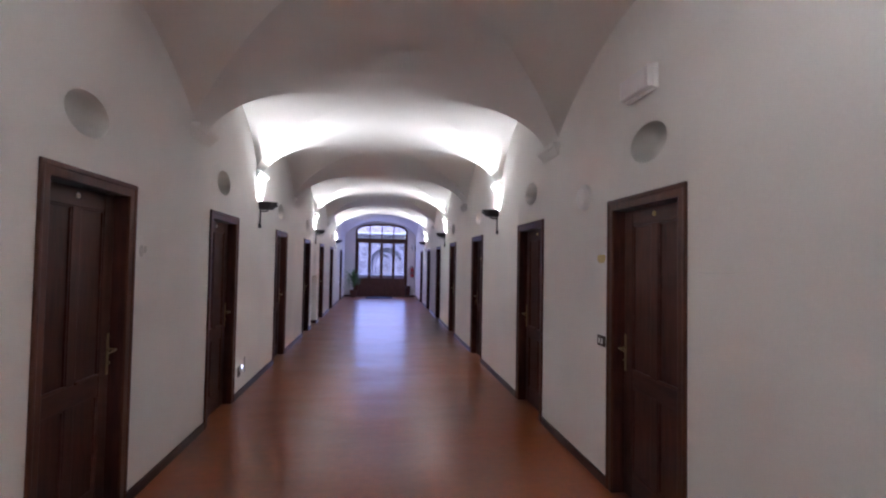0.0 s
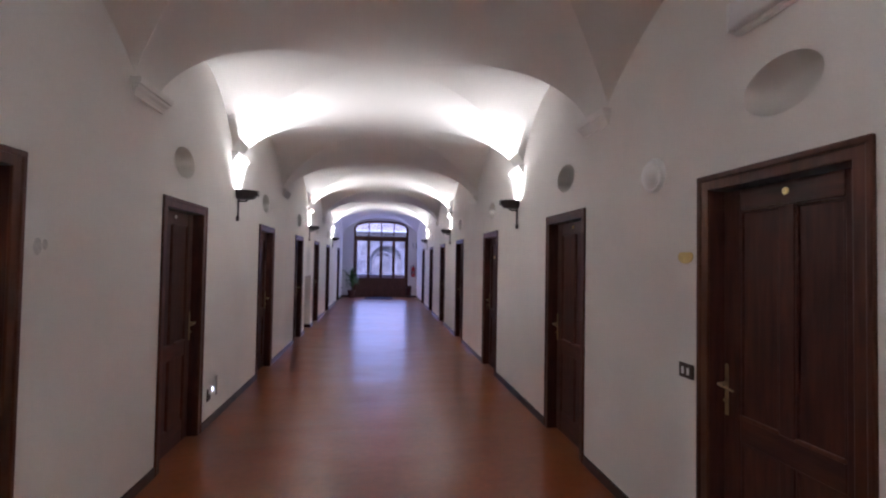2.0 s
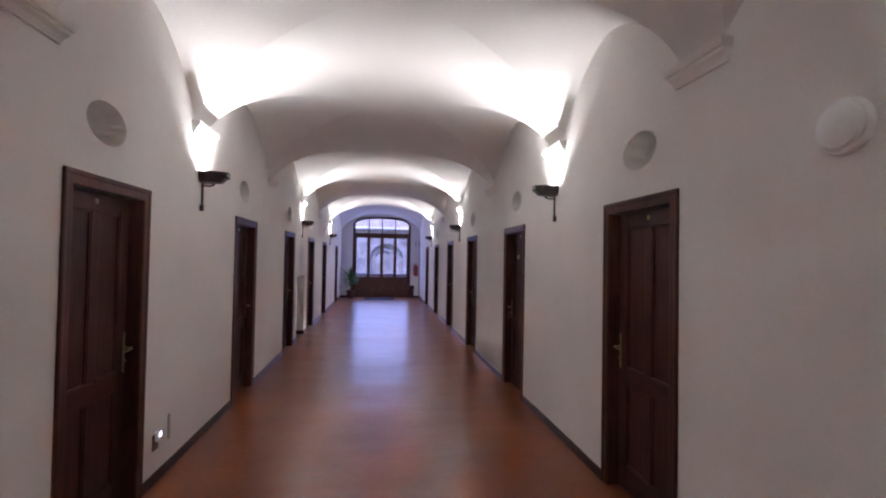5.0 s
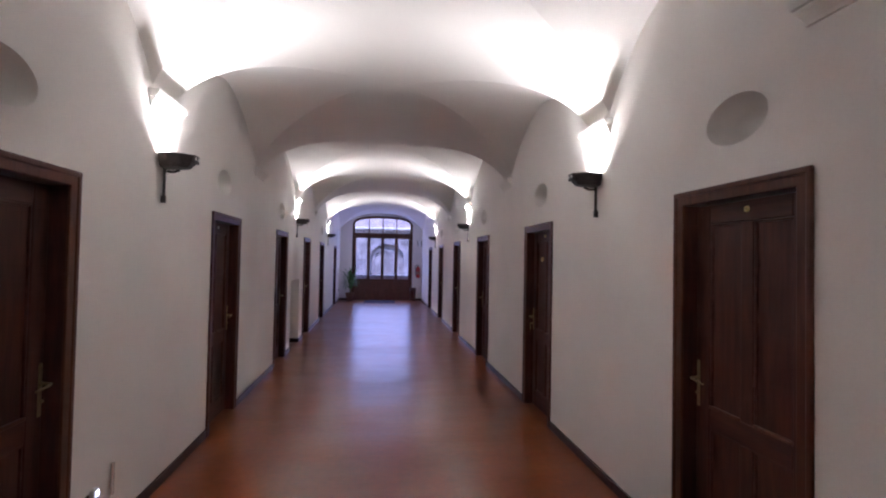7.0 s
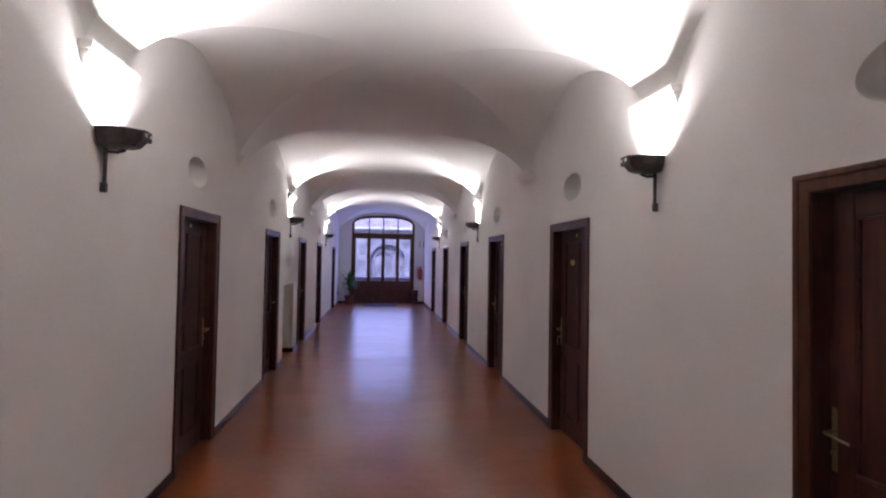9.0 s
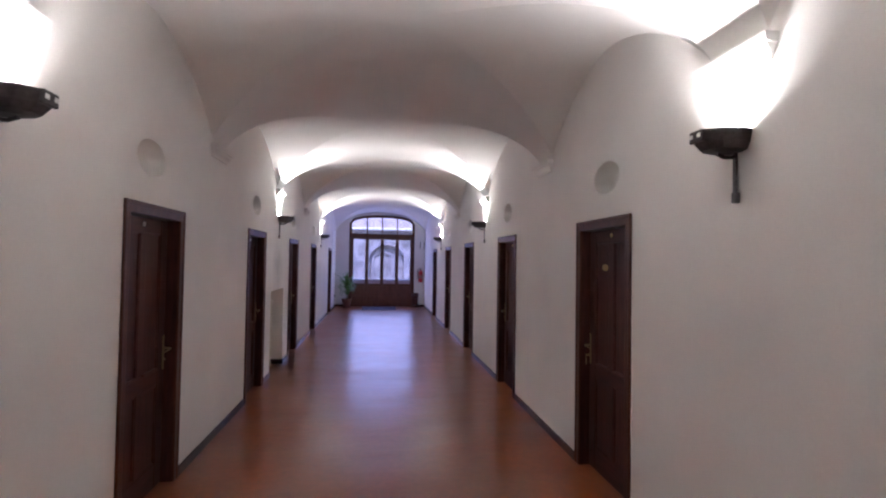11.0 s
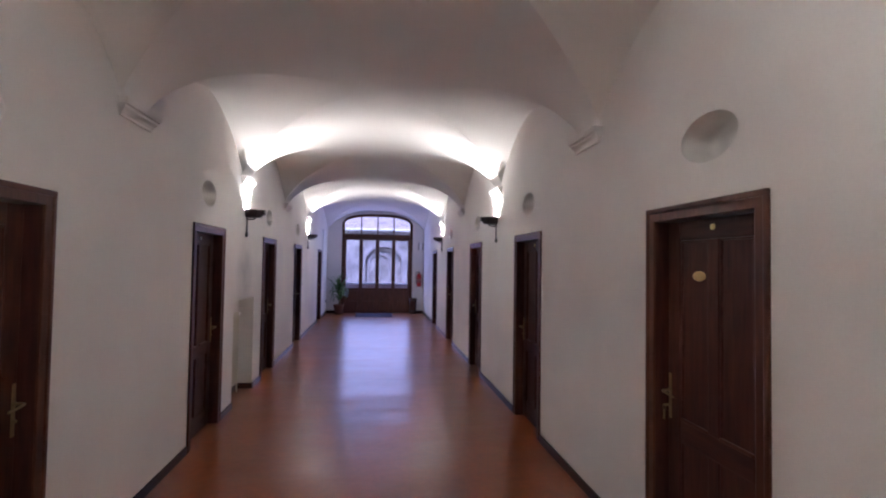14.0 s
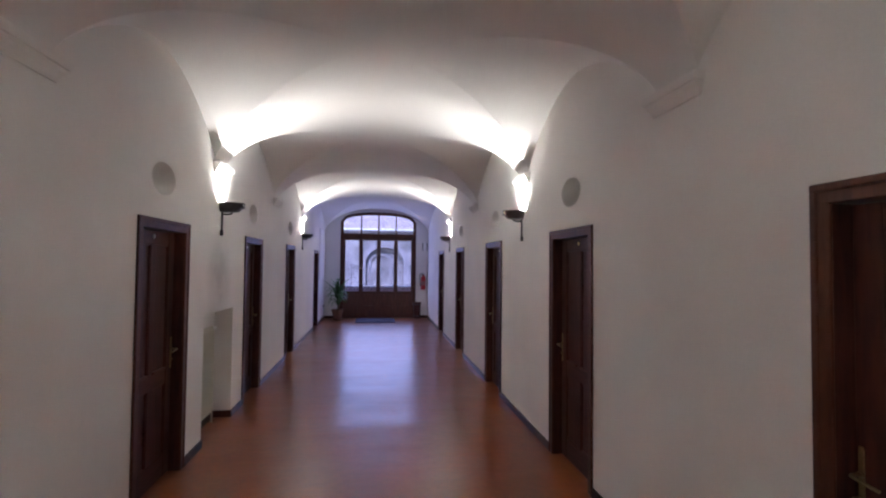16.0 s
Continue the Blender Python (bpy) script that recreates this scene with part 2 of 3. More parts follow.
# ---- floor ----
structure("floor", one_box(XL - THICK, XR + THICK, Y_BACK - 0.3, Y_END + 0.3, -0.12, 0.0), FLOOR, "seamless waxed red-brown floor, polished and reflecting the window", "floor")


# ---- side walls with door openings, oval recesses and a niche ----
def side_wall(name, sx, doors, oculi, niche, label):
    x_front = XR if sx > 0 else XL
    bm = bmesh.new()
    notches = [(c - DOOR_W / 2 + 0.05, c + DOOR_W / 2 - 0.05, DOOR_H - 0.05, THICK) for c in doors]
    if niche:
        notches.append((niche[0], niche[1], niche[2], 0.0))
    notches.sort()
    loops = []
    pts = [(Y_BACK, 0.0)]
    for a, b, h, _ in notches:
        pts += [(a, 0.0), (a, h), (b, h), (b, 0.0)]
    pts += [(Y_END, 0.0), (Y_END, WALL_TOP), (Y_BACK, WALL_TOP)]
    loops.append(pts)
    N = 40
    ovals = [[(c + OCULUS_A * math.cos(2 * math.pi * i / N), OCULUS_Z + OCULUS_B * math.sin(2 * math.pi * i / N)) for i in range(N)] for c in oculi]
    loops += ovals
    def face(x, loops):
        edges = []
        for loop in loops:
            vs = [bm.verts.new((x, y, z)) for y, z in loop]
            edges += [bm.edges.new((vs[i], vs[(i + 1) % len(vs)])) for i in range(len(vs))]
        bmesh.ops.triangle_fill(bm, edges=edges, use_beauty=True)
    face(x_front, loops)
    back = x_front + sx * THICK
    back_pts = [(Y_BACK, 0.0)]
    for a, b, h, d in notches:
        if d:
            back_pts += [(a, 0.0), (a, h), (b, h), (b, 0.0)]
    back_pts += [(Y_END, 0.0), (Y_END, WALL_TOP), (Y_BACK, WALL_TOP)]
    face(back, [back_pts])
    def quad(*co):
        bm.faces.new([bm.verts.new(c) for c in co])
    for a, b, h, d in notches:
        deep = x_front + sx * (d if d else 0.2)
        for (y0, z0), (y1, z1) in (((a, 0), (a, h)), ((a, h), (b, h)), ((b, h), (b, 0))):
            quad((x_front, y0, z0), (x_front, y1, z1), (deep, y1, z1), (deep, y0, z0))
        if not d:
            quad((deep, a, 0), (deep, b, 0), (deep, b, h), (deep, a, h))
    for y0, z0, y1, z1 in ((Y_BACK, 0, Y_BACK, WALL_TOP), (Y_BACK, WALL_TOP, Y_END, WALL_TOP), (Y_END, WALL_TOP, Y_END, 0)):
        quad((x_front, y0, z0), (x_front, y1, z1), (back, y1, z1), (back, y0, z0))
    smooth_faces = []
    for c in oculi:
        rings = []
        for depth, s in ((0.0, 1.0), (0.01, 0.985), (0.09, 0.965), (0.15, 0.91), (0.18, 0.76), (0.195, 0.4)):
            rings.append([bm.verts.new((x_front + sx * depth, c + s * OCULUS_A * math.cos(2 * math.pi * i / N), OCULUS_Z + s * OCULUS_B * math.sin(2 * math.pi * i / N))) for i in range(N)])
        for p, q in zip(rings, rings[1:]):
            for i in range(N):
                smooth_faces.append(bm.faces.new((p[i], p[(i + 1) % N], q[(i + 1) % N], q[i])))
        smooth_faces.append(bm.faces.new(rings[-1]))
    for f in smooth_faces:
        f.smooth = True
    return structure(name, bm, PLASTER_SOOT if niche else PLASTER, label, "wall")


side_wall("wall_right", 1, DOORS_R, OCULI_R, None, "off-white plastered corridor wall with door openings and oval recesses")
side_wall("wall_left", -1, DOORS_L, OCULI_L, NICHE, "off-white plastered corridor wall with doors, oval recesses and a low niche")
structure("wall_back", one_box(XL - THICK, XR + THICK, Y_BACK - 0.3, Y_BACK - 0.002, 0.0, WALL_TOP), PLASTER, "plain off-white plastered wall closing the corridor", "wall")

# ---- groin-vaulted ceiling ----
H_CROWN, H_WALL_ARCH, GROIN = 0.70, 0.615, 0.77


def vault():
    """Groin vault: webs across the corridor between the corbels, lunettes that fall towards the side walls, a crisp crease where they meet."""
    bm = bmesh.new()
    def profile(q):
        """Rise of the webs over the springing, across the corridor."""
        return H_CROWN * max(0.0, 1 - q ** 2.4) ** 0.75
    def wall_arch(q):
        """Rise of the lunettes' arches on the side walls."""
        return H_WALL_ARCH * max(0.0, 1 - q ** 1.75) ** 0.85
    N, K = 26, 24
    bs = [math.sin(math.pi / 2 * i / N) for i in range(N + 1)]
    def sheet(rows):
        vs = [[bm.verts.new(c) for c in row] for row in rows]
        for p, q in zip(vs, vs[1:]):
            for j in range(len(p) - 1):
                bm.faces.new((p[j], q[j], q[j + 1], p[j + 1]))
    spans = []
    for y0, y1 in zip(BAYS, BAYS[1:]):
        cap0, cap1 = (0.0 if y0 == Y_BACK else CAP_HALF), (0.0 if y1 == Y_END else CAP_HALF)
        spans.append(((y0 + y1) / 2, (y1 - y0) / 2, cap0, cap1, y1))
    def along(span, u, b):
        """The place along the corridor; the webs narrow to the corbels' width at the springing."""
        mid, half, cap0, cap1, _ = span
        return mid + b * (half - (cap0 if b < 0 else cap1) * abs(u) ** 4)
    for span in spans:
        for sign in (-1, 1):
            rows = []
            for b in bs:
                g = b ** GROIN
                us = [g * math.sin(math.pi / 2 * j / K) for j in range(-K, K + 1)]
                rows.append([(XC + u * HALF, along(span, u, sign * b), SPRING + profile(abs(u))) for u in us])
            sheet(rows)
        y1 = span[4]
        if y1 != Y_END:
            us = [math.sin(math.pi / 2 * j / K) for j in range(-K, K + 1)]
            sheet([[(XC + u * HALF, y1 + k * CAP_HALF * u ** 4, SPRING + profile(abs(u))) for u in us] for k in (-1, 0, 1)])
    bmesh.ops.remove_doubles(bm, verts=bm.verts, dist=0.0004)
    for span in spans:
        for sign in (-1, 1):
            rows = []
            for b in [-q for q in bs[:0:-1]] + bs:
                g, c = abs(b) ** GROIN, abs(b)
                row = []
                for j in range(13):
                    q = j / 12
                    u = g + (1 - g) * q
                    row.append((XC + sign * u * HALF, along(span, u, b), SPRING + profile(g) + (wall_arch(c) - profile(g)) * q ** 1.25))
                rows.append(row)
            sheet(rows)
    bmesh.ops.dissolve_degenerate(bm, edges=bm.edges, dist=0.0004)
    for f in bm.faces:
        f.smooth = True
        if f.normal.z > 0:
            f.normal_flip()
    box(bm, XL - THICK, XR + THICK, Y_BACK - 0.3, Y_END + 0.42, WALL_TOP + 0.004, WALL_TOP + 0.2)
    me = bpy.data.meshes.new("ceiling")
    bm.to_mesh(me)
    bm.free()
    me.materials.append(VAULT)
    return tagged(new("ceiling", me), "off-white plastered groin vault in shallow bays", "ceiling", kind="structure")


vault()


# ---- moulded corbels under the vault springings ----
def corbel(sx):
    bm = bmesh.new()
    prof = [(0.0, -0.115), (0.014, -0.115), (0.017, -0.098), (0.028, -0.08), (0.046, -0.062), (0.05, -0.045), (0.064, -0.041), (0.07, -0.02), (0.072, 0.0), (0.0, 0.0)]
    rings = []
    for d, z in prof:
        w = CAP_HALF + 0.02 + d * 0.55
        rings.append([bm.verts.new((0.01 * sx, -w, z)), bm.verts.new((-sx * d, -w, z)), bm.verts.new((-sx * d, w, z)), bm.verts.new((0.01 * sx, w, z))])
    for a, b in zip(rings, rings[1:]):
        for i in range(4):
            bm.faces.new((a[i], a[(i + 1) % 4], b[(i + 1) % 4], b[i]))
    bm.faces.new(rings[0])
    bm.faces.new(rings[-1][::-1])
    return bm


for sx, x in ((1, XR), (-1, XL)):
    me = to_mesh("corbel", corbel(sx), VAULT)
    for y in BAYS[1:-1]:
        ob = new("corbel", me)
        ob.location = (x, y, SPRING - 0.03)
        tagged(ob, "moulded off-white plaster corbel on the wall", "corbel", "corbels under the vault", "structure")


# ---- doors ----
def wall_button(r, depth, x, y, z):
    """A small turned disc that stands out to -x."""
    bm = lathe([(r, 0), (r, depth * 0.6), (r * 0.72, depth)], 20)
    bmesh.ops.rotate(bm, cent=(0, 0, 0), matrix=Matrix.Rotation(radians(-90), 3, "Y"), verts=bm.verts)
    bmesh.ops.translate(bm, vec=(x, y, z), verts=bm.verts)
    return bm


def door(sx):
    """Panelled door in a moulded surround. Local x = 0 is the wall face, -sx is the corridor; y = 0 the door's middle."""
    w, h, deep = DOOR_W / 2, DOOR_H, 0.092
    d = thing("door", "closed dark-stained panelled wooden door in a moulded surround", "door", "doors along the corridor", "structure")
    f = lambda bm: flip(bm, sx)
    jamb = 0.075
    for s in (-1, 1):
        bm = bmesh.new()
        ys = sorted((s * w, s * (w - jamb)))
        box(bm, -0.010, 0.006, *ys, 0, h, 0.006)
        yb = sorted((s * (w + 0.004), s * (w - 0.026)))
        box(bm, -0.017, 0.004, *yb, 0, h + 0.004, 0.008)
        part("surround_post", f(bm), FRAME_WOOD, d)
        yl = sorted((s * (w - 0.052), s * (w - 0.074)))
        part("door_lining", f(one_box(0.004, deep + 0.03, *yl, 0, h - 0.055, bevel=0.002)), WOOD, d)
    bm = bmesh.new()
    box(bm, -0.0105, 0.006, -w + 0.02, w - 0.02, h - jamb, h - 0.002, 0.006)
    box(bm, -0.018, 0.004, -w - 0.004, w + 0.004, h - 0.026, h + 0.006, 0.008)
    part("surround_head", f(bm), FRAME_WOOD, d)
    part("head_lining", f(one_box(0.004, deep + 0.03, -w + 0.06, w - 0.06, h - 0.075, h - 0.054, bevel=0.002)), WOOD_H, d)
    lw, top = w - 0.076, h - 0.078
    leaf = part("door_leaf", f(one_box(deep + 0.014, deep + 0.034, -lw, lw, 0.006, top)), WOOD, d)
    st = 0.105
    for s in (-1, 1):
        part("stile", f(one_box(deep - 0.006, deep + 0.016, *sorted((s * lw, s * (lw - st))), 0.006, top, bevel=0.005)), WOOD, leaf)
    for z0, z1 in ((0.006, 0.19), (0.78, 0.90), (top - 0.11, top)):
        part("rail", f(one_box(deep - 0.005, deep + 0.016, -lw + st, lw - st, z0, z1, bevel=0.005)), WOOD_H, leaf)
    for z0, z1 in ((0.19, 0.78), (0.90, top - 0.11)):
        part("muntin", f(one_box(deep - 0.005, deep + 0.016, -0.04, 0.04, z0, z1, bevel=0.005)), WOOD, leaf)
        for s in (-1, 1):
            y0, y1 = sorted((s * 0.04, s * (lw - st)))
            bm = bmesh.new()
            box(bm, deep + 0.009, deep + 0.016, y0 + 0.012, y1 - 0.012, z0 + 0.012, z1 - 0.012)
            part("panel", f(bm), WOOD, leaf)
            bm = bmesh.new()
            for q in (z0, z1 - 0.012):
                box(bm, deep - 0.001, deep + 0.012, y0, y1, q, q + 0.012, 0.003)
            for q in (y0, y1 - 0.012):
                box(bm, deep - 0.001, deep + 0.012, q, q + 0.012, z0, z1, 0.003)
            part("bead", f(bm), WOOD_H, leaf)
            if z0 > 0.5:
                part("weather_bead", f(one_box(deep - 0.012, deep + 0.008, y0 + 0.002, y1 - 0.002, z0 - 0.006, z0 + 0.014, bevel=0.007)), FRAME_WOOD, leaf)
    hy = lw - 0.022
    bm = bmesh.new()
    box(bm, deep - 0.012, deep - 0.005, hy - 0.011, hy + 0.011, 0.885, 1.14, 0.003)
    box(bm, deep - 0.014, deep - 0.005, hy - 0.008, hy + 0.008, 1.132, 1.15, 0.004)
    handle = part("door_handle", f(bm), BRASS, d, "worn brass handle plate")
    part("lever", f(tube([(deep - 0.01, hy, 1.048), (deep - 0.05, hy, 1.048), (deep - 0.062, hy - 0.006, 1.048), (deep - 0.066, hy - 0.022, 1.046), (deep - 0.064, hy - 0.065, 1.040), (deep - 0.058, hy - 0.10, 1.034)], 0.0075, 10, 0.8)), BRASS, handle, smooth=True)
    part("collar", f(tube([(deep - 0.01, hy, 1.048), (deep - 0.02, hy, 1.048)], 0.012, 12)), BRASS, handle, smooth=True)
    part("lock_cylinder", f(tube([(deep - 0.008, hy, 0.962), (deep - 0.024, hy, 0.962)], 0.0085, 12)), BRASS, handle, smooth=True)
    disc = part("number_disc", f(wall_button(0.0165, 0.007, deep - 0.005, 0, top - 0.048)), ENAMEL if sx < 0 else POLISHED, d, "small pale enamel number disc" if sx < 0 else "small brass number disc")
    part("screw", f(wall_button(0.005, 0.0085, deep - 0.005, 0, top - 0.048)), BRASS, disc)
    return d


for sx, x, ys in ((1, XR, DOORS_R), (-1, XL, DOORS_L)):
    first = door(sx)
    first.location = (x, ys[0], 0)
    for y in ys[1:]:
        copy_thing(first, pose(x, y, 0))

# ---- skirting between the openings ----
for sx, x, ys in ((1, XR, DOORS_R), (-1, XL, DOORS_L)):
    gaps = sorted([(c - DOOR_W / 2 - 0.006, c + DOOR_W / 2 + 0.006) for c in ys] + ([NICHE[:2]] if sx < 0 else []))
    y = Y_BACK
    for a, b in gaps + [(Y_END, Y_END)]:
        if a - y > 0.02:
            structure("baseboard", flip(one_box(-0.014, 0.004, y, a, 0, 0.076, bevel=0.004), sx), SKIRT, "dark brown skirting board along the wall", "baseboard").location.x = x
        y = b
structure("baseboard", one_box(XL - 0.184, XL + 0.012, NICHE[1] - 0.014, NICHE[1] + 0.002, 0, 0.076, bevel=0.003), SKIRT, "dark brown skirting board in the niche reveal", "baseboard")
structure("baseboard", one_box(XL - 0.199, XL - 0.186, NICHE[0], NICHE[1], 0, 0.076, bevel=0.003), SKIRT, "dark brown skirting board at the back of the niche", "baseboard")


# ---- wall sconces: uplight bowls on a bracket ----
def sconce(sx):
    """Faceted boat-shaped uplight bowl; local x = 0 is the wall face, z from the floor."""
    s = thing("wall_sconce", "dark bronze uplight wall sconce, lit, on a thin wall bracket", "wall lamp", "sconces along the corridor")
    f = lambda bm: flip(bm, sx)
    bm = bmesh.new()
    plan = [(-0.012, -0.100), (-0.08, -0.116), (-0.168, -0.096), (-0.230, -0.044), (-0.230, 0.044), (-0.168, 0.096), (-0.08, 0.116), (-0.012, 0.100)]
    rings = []
    for k, z in ((0.40, 2.335), (0.72, 2.343), (0.90, 2.378), (1.0, 2.422), (1.0, 2.434), (0.95, 2.434), (0.86, 2.385), (0.65, 2.352)):
        rings.append([bm.verts.new((-0.012 + (px + 0.012) * (0.25 + 0.75 * k), py * k, z)) for px, py in plan])
    n = len(plan)
    for a, b in zip(rings, rings[1:]):
        for i in range(n):
            bm.faces.new((a[i], a[(i + 1) % n], b[(i + 1) % n], b[i]))
    bm.faces.new(rings[0][::-1])
    bm.faces.new(rings[-1])
    bowl = part("bowl", f(bm), IRON, s)
    part("front_band", f(one_box(-0.239, -0.218, -0.045, 0.045, 2.378, 2.437, bevel=0.006)), IRON, bowl)
    # White strips on the front stand in for lamplight showing through slots.
    for y in (-0.036, -0.027, -0.018, 0.018, 0.027, 0.036):
        part("slot_light_strip", f(one_box(-0.242, -0.237, y - 0.0025, y + 0.0025, 2.400, 2.420)), ENAMEL, bowl)
    # Unseen plates added inside the bowl to narrow the beam along the wall.
    for y in (-0.084, 0.0, 0.084):
        part("added_baffle", f(one_box(-0.14, -0.016, y - 0.0015, y + 0.0015, 2.38, 2.431)), ENAMEL, bowl)
    part("bracket", f(tube([(-0.02, 0, 2.315), (-0.08, 0, 2.312), (-0.12, 0, 2.326)], 0.009)), IRON, s)
    part("wall_bar", f(one_box(-0.026, -0.010, -0.009, 0.009, 2.10, 2.36, bevel=0.003)), IRON, s)
    part("bar_end", f(one_box(-0.031, 0.002, -0.012, 0.012, 2.085, 2.14, bevel=0.004)), IRON, s)
    part("lamp_tube", f(one_box(-0.075, -0.057, -0.07, 0.07, 2.366, 2.378, bevel=0.004)), BULB, s, "glowing lamp tube")
    return s


for sx, x in ((1, XR), (-1, XL)):
    first = sconce(sx)
    first.location = (x, LAMP_Y[0], LAMP_DROP)
    for y in LAMP_Y[1:]:
        copy_thing(first, pose(x, y, LAMP_DROP))
    for y in LAMP_Y:
        lamp = new("sconce_light", bpy.data.lights.new("sconce_light", "AREA"))
        lamp.data.shape, lamp.data.size, lamp.data.size_y = "RECTANGLE", 0.06, 0.14
        lamp.data.energy, lamp.data.color = SCONCE_WATTS, SCONCE_COLOUR
        lamp.matrix_world = pose(x - sx * 0.066, y, 2.384 + LAMP_DROP, 180, 0, 0)

# ---- end wall and the glazed door to the courtyard ----
WX0, WX1, W_SPRING, W_APEX = -1.135, 1.33, 3.13, 3.46
WXC, WHALF = (WX0 + WX1) / 2, (WX1 - WX0) / 2


def head_z(x, inset=0.0):
    q = min(1.0, abs(x - WXC) / (WHALF - inset + 0.0001))
    return W_SPRING + (W_APEX - inset - W_SPRING) * (1 - q ** 2.6) ** 0.5


def arch_pts(x0, x1, z0, inset, n=20):
    """A panel outline with the arched head on top."""
    top = [(x1 + (x0 - x1) * i / n, head_z(x1 + (x0 - x1) * i / n, inset)) for i in range(n + 1)]
    return [(x0, z0), (x1, z0)] + top


def slab(outer, holes, y0, y1):
    bm = bmesh.new()
    for y in (y0, y1):
        edges = []
        for loop in [outer] + holes:
            vs = [bm.verts.new((p[0], y, p[1])) for p in loop]
            edges += [bm.edges.new((vs[i], vs[(i + 1) % len(vs)])) for i in range(len(vs))]
        bmesh.ops.triangle_fill(bm, edges=edges, use_beauty=True)
    for loop in [outer] + holes:
        for i in range(len(loop)):
            p, q = loop[i], loop[(i + 1) % len(loop)]
            bm.faces.new([bm.verts.new(c) for c in ((p[0], y0, p[1]), (q[0], y0, q[1]), (q[0], y1, q[1]), (p[0], y1, p[1]))])
    bmesh.ops.remove_doubles(bm, verts=bm.verts, dist=0.0001)
    return bm


opening = arch_pts(WX0, WX1, 0.0, 0.0)
outer = [(XL - THICK, 0.0), (WX0, 0.0)] + opening[2:][::-1] + [(WX1, 0.0), (XR + THICK, 0.0), (XR + THICK, WALL_TOP), (XL - THICK, WALL_TOP)]
structure("wall_end", slab(outer, [], Y_END + 0.002, Y_END + 0.42), PLASTER, "off-white plastered end wall with a wide arched opening", "wall")
for a, b in ((XL, WX0 - 0.003), (WX1 + 0.003, XR)):
    structure("baseboard", one_box(a, b, Y_END - 0.014, Y_END + 0.004, 0, 0.076, bevel=0.004), SKIRT, "dark brown skirting board along the end wall", "baseboard")

win = thing("window_1", "arched dark wooden glazed double door with four leaves and a fanlight, closed", "glazed door", kind="structure")
GY = Y_END + 0.03
FR = 0.10
rim_out = arch_pts(WX0 + 0.001, WX1 - 0.001, 0.0, 0.001, 30)
rim_in = arch_pts(WX0 + FR, WX1 - FR, 0.02, FR, 30)
part("window_frame", slab(rim_out, [rim_in], GY, GY + 0.09), FRAME_WOOD, win)
part("transom", one_box(WX0 + FR, WX1 - FR, GY - 0.015, GY + 0.075, 2.585, 2.745, bevel=0.012), FRAME_WOOD, win)
span = (WX1 - WX0 - 2 * FR) / 4
for i in range(4):
    a, b = WX0 + FR + i * span, WX0 + FR + (i + 1) * span
    leaf = part("leaf", slab([(a + 0.0008, 0.015), (b - 0.0008, 0.015), (b - 0.0008, 2.584), (a + 0.0008, 2.584)], [[(a + 0.062, 0.86), (b - 0.062, 0.86), (b - 0.062, 2.53), (a + 0.062, 2.53)]], GY + 0.01, GY + 0.06), WINDOW_WOOD, win)
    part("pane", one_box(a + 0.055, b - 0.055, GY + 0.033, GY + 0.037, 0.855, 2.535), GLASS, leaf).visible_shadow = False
    for z0, z1 in ((0.12, 0.40), (0.47, 0.77)):
        part("panel", one_box(a + 0.085, b - 0.085, GY - 0.006, GY + 0.012, z0, z1, bevel=0.014), WINDOW_WOOD, leaf)
    part("apron_moulding", one_box(a + 0.07, b - 0.07, GY - 0.012, GY + 0.014, 0.79, 0.825, bevel=0.01), FRAME_WOOD, leaf)
    if i:
        part("cover_strip", one_box(a - 0.018, a + 0.018, GY - 0.002, GY + 0.012, 0.016, 2.583, bevel=0.004), WINDOW_WOOD, win)
    upper = arch_pts(a + 0.02, b - 0.02, 2.745, FR + 0.012, 12)
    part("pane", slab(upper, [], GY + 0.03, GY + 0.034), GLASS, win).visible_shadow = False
    if i:
        part("glazing_bar", one_box(a - 0.022, a + 0.022, GY + 0.008, GY + 0.07, 2.745, head_z(a, FR) + 0.01, bevel=0.006), FRAME_WOOD, win)
hinge = WX0 + FR + 2 * span
part("door_handle", tube([(hinge + 0.035, GY + 0.008, 1.05), (hinge + 0.035, GY - 0.04, 1.05), (hinge + 0.13, GY - 0.045, 1.05)], 0.009), BRASS, win, "brass lever handle")

# wire netting stretched outside the glass
def netting():
    bm = bmesh.new()
    x0, x1, z0, z1, step = WX0 + 0.12, WX1 - 0.12, 0.9, 3.3, 0.125
    for slope in (-1, 1):
        k = -30
        while k < 60:
            c = k * step
            ends = []
            for x in (x0, x1):
                z = c + slope * (x - x0) * 0.9
                ends.append(Vector((x, GY + 0.11, z)))
            a, b = ends
            def clip(p, q, lim, low):
                return p + (q - p) * ((lim - p.z) / (q.z - p.z)) if (p.z < lim if low else p.z > lim) and abs(q.z - p.z) > 1e-6 else p
            if max(a.z, b.z) > z0 and min(a.z, b.z) < z1:
                a, b = clip(a, b, z0, True), clip(b, a, z0, True)
                a, b = clip(a, b, z1, False), clip(b, a, z1, False)
                o = Vector((0, 0, 0.0042))
                d = Vector((0, 0.005, 0))
                vs = [bm.verts.new(p) for p in (a - o, b - o, b + o, a + o, a - o + d, b - o + d, b + o + d, a + o + d)]
                for q in ((0, 1, 2, 3), (7, 6, 5, 4), (0, 4, 5, 1), (3, 2, 6, 7)):
                    bm.faces.new([vs[i] for i in q])
            k += 1
    return bm


tagged(part("wire_netting", netting(), IRON), "fine diamond wire netting outside the window", "netting", kind="stuff")

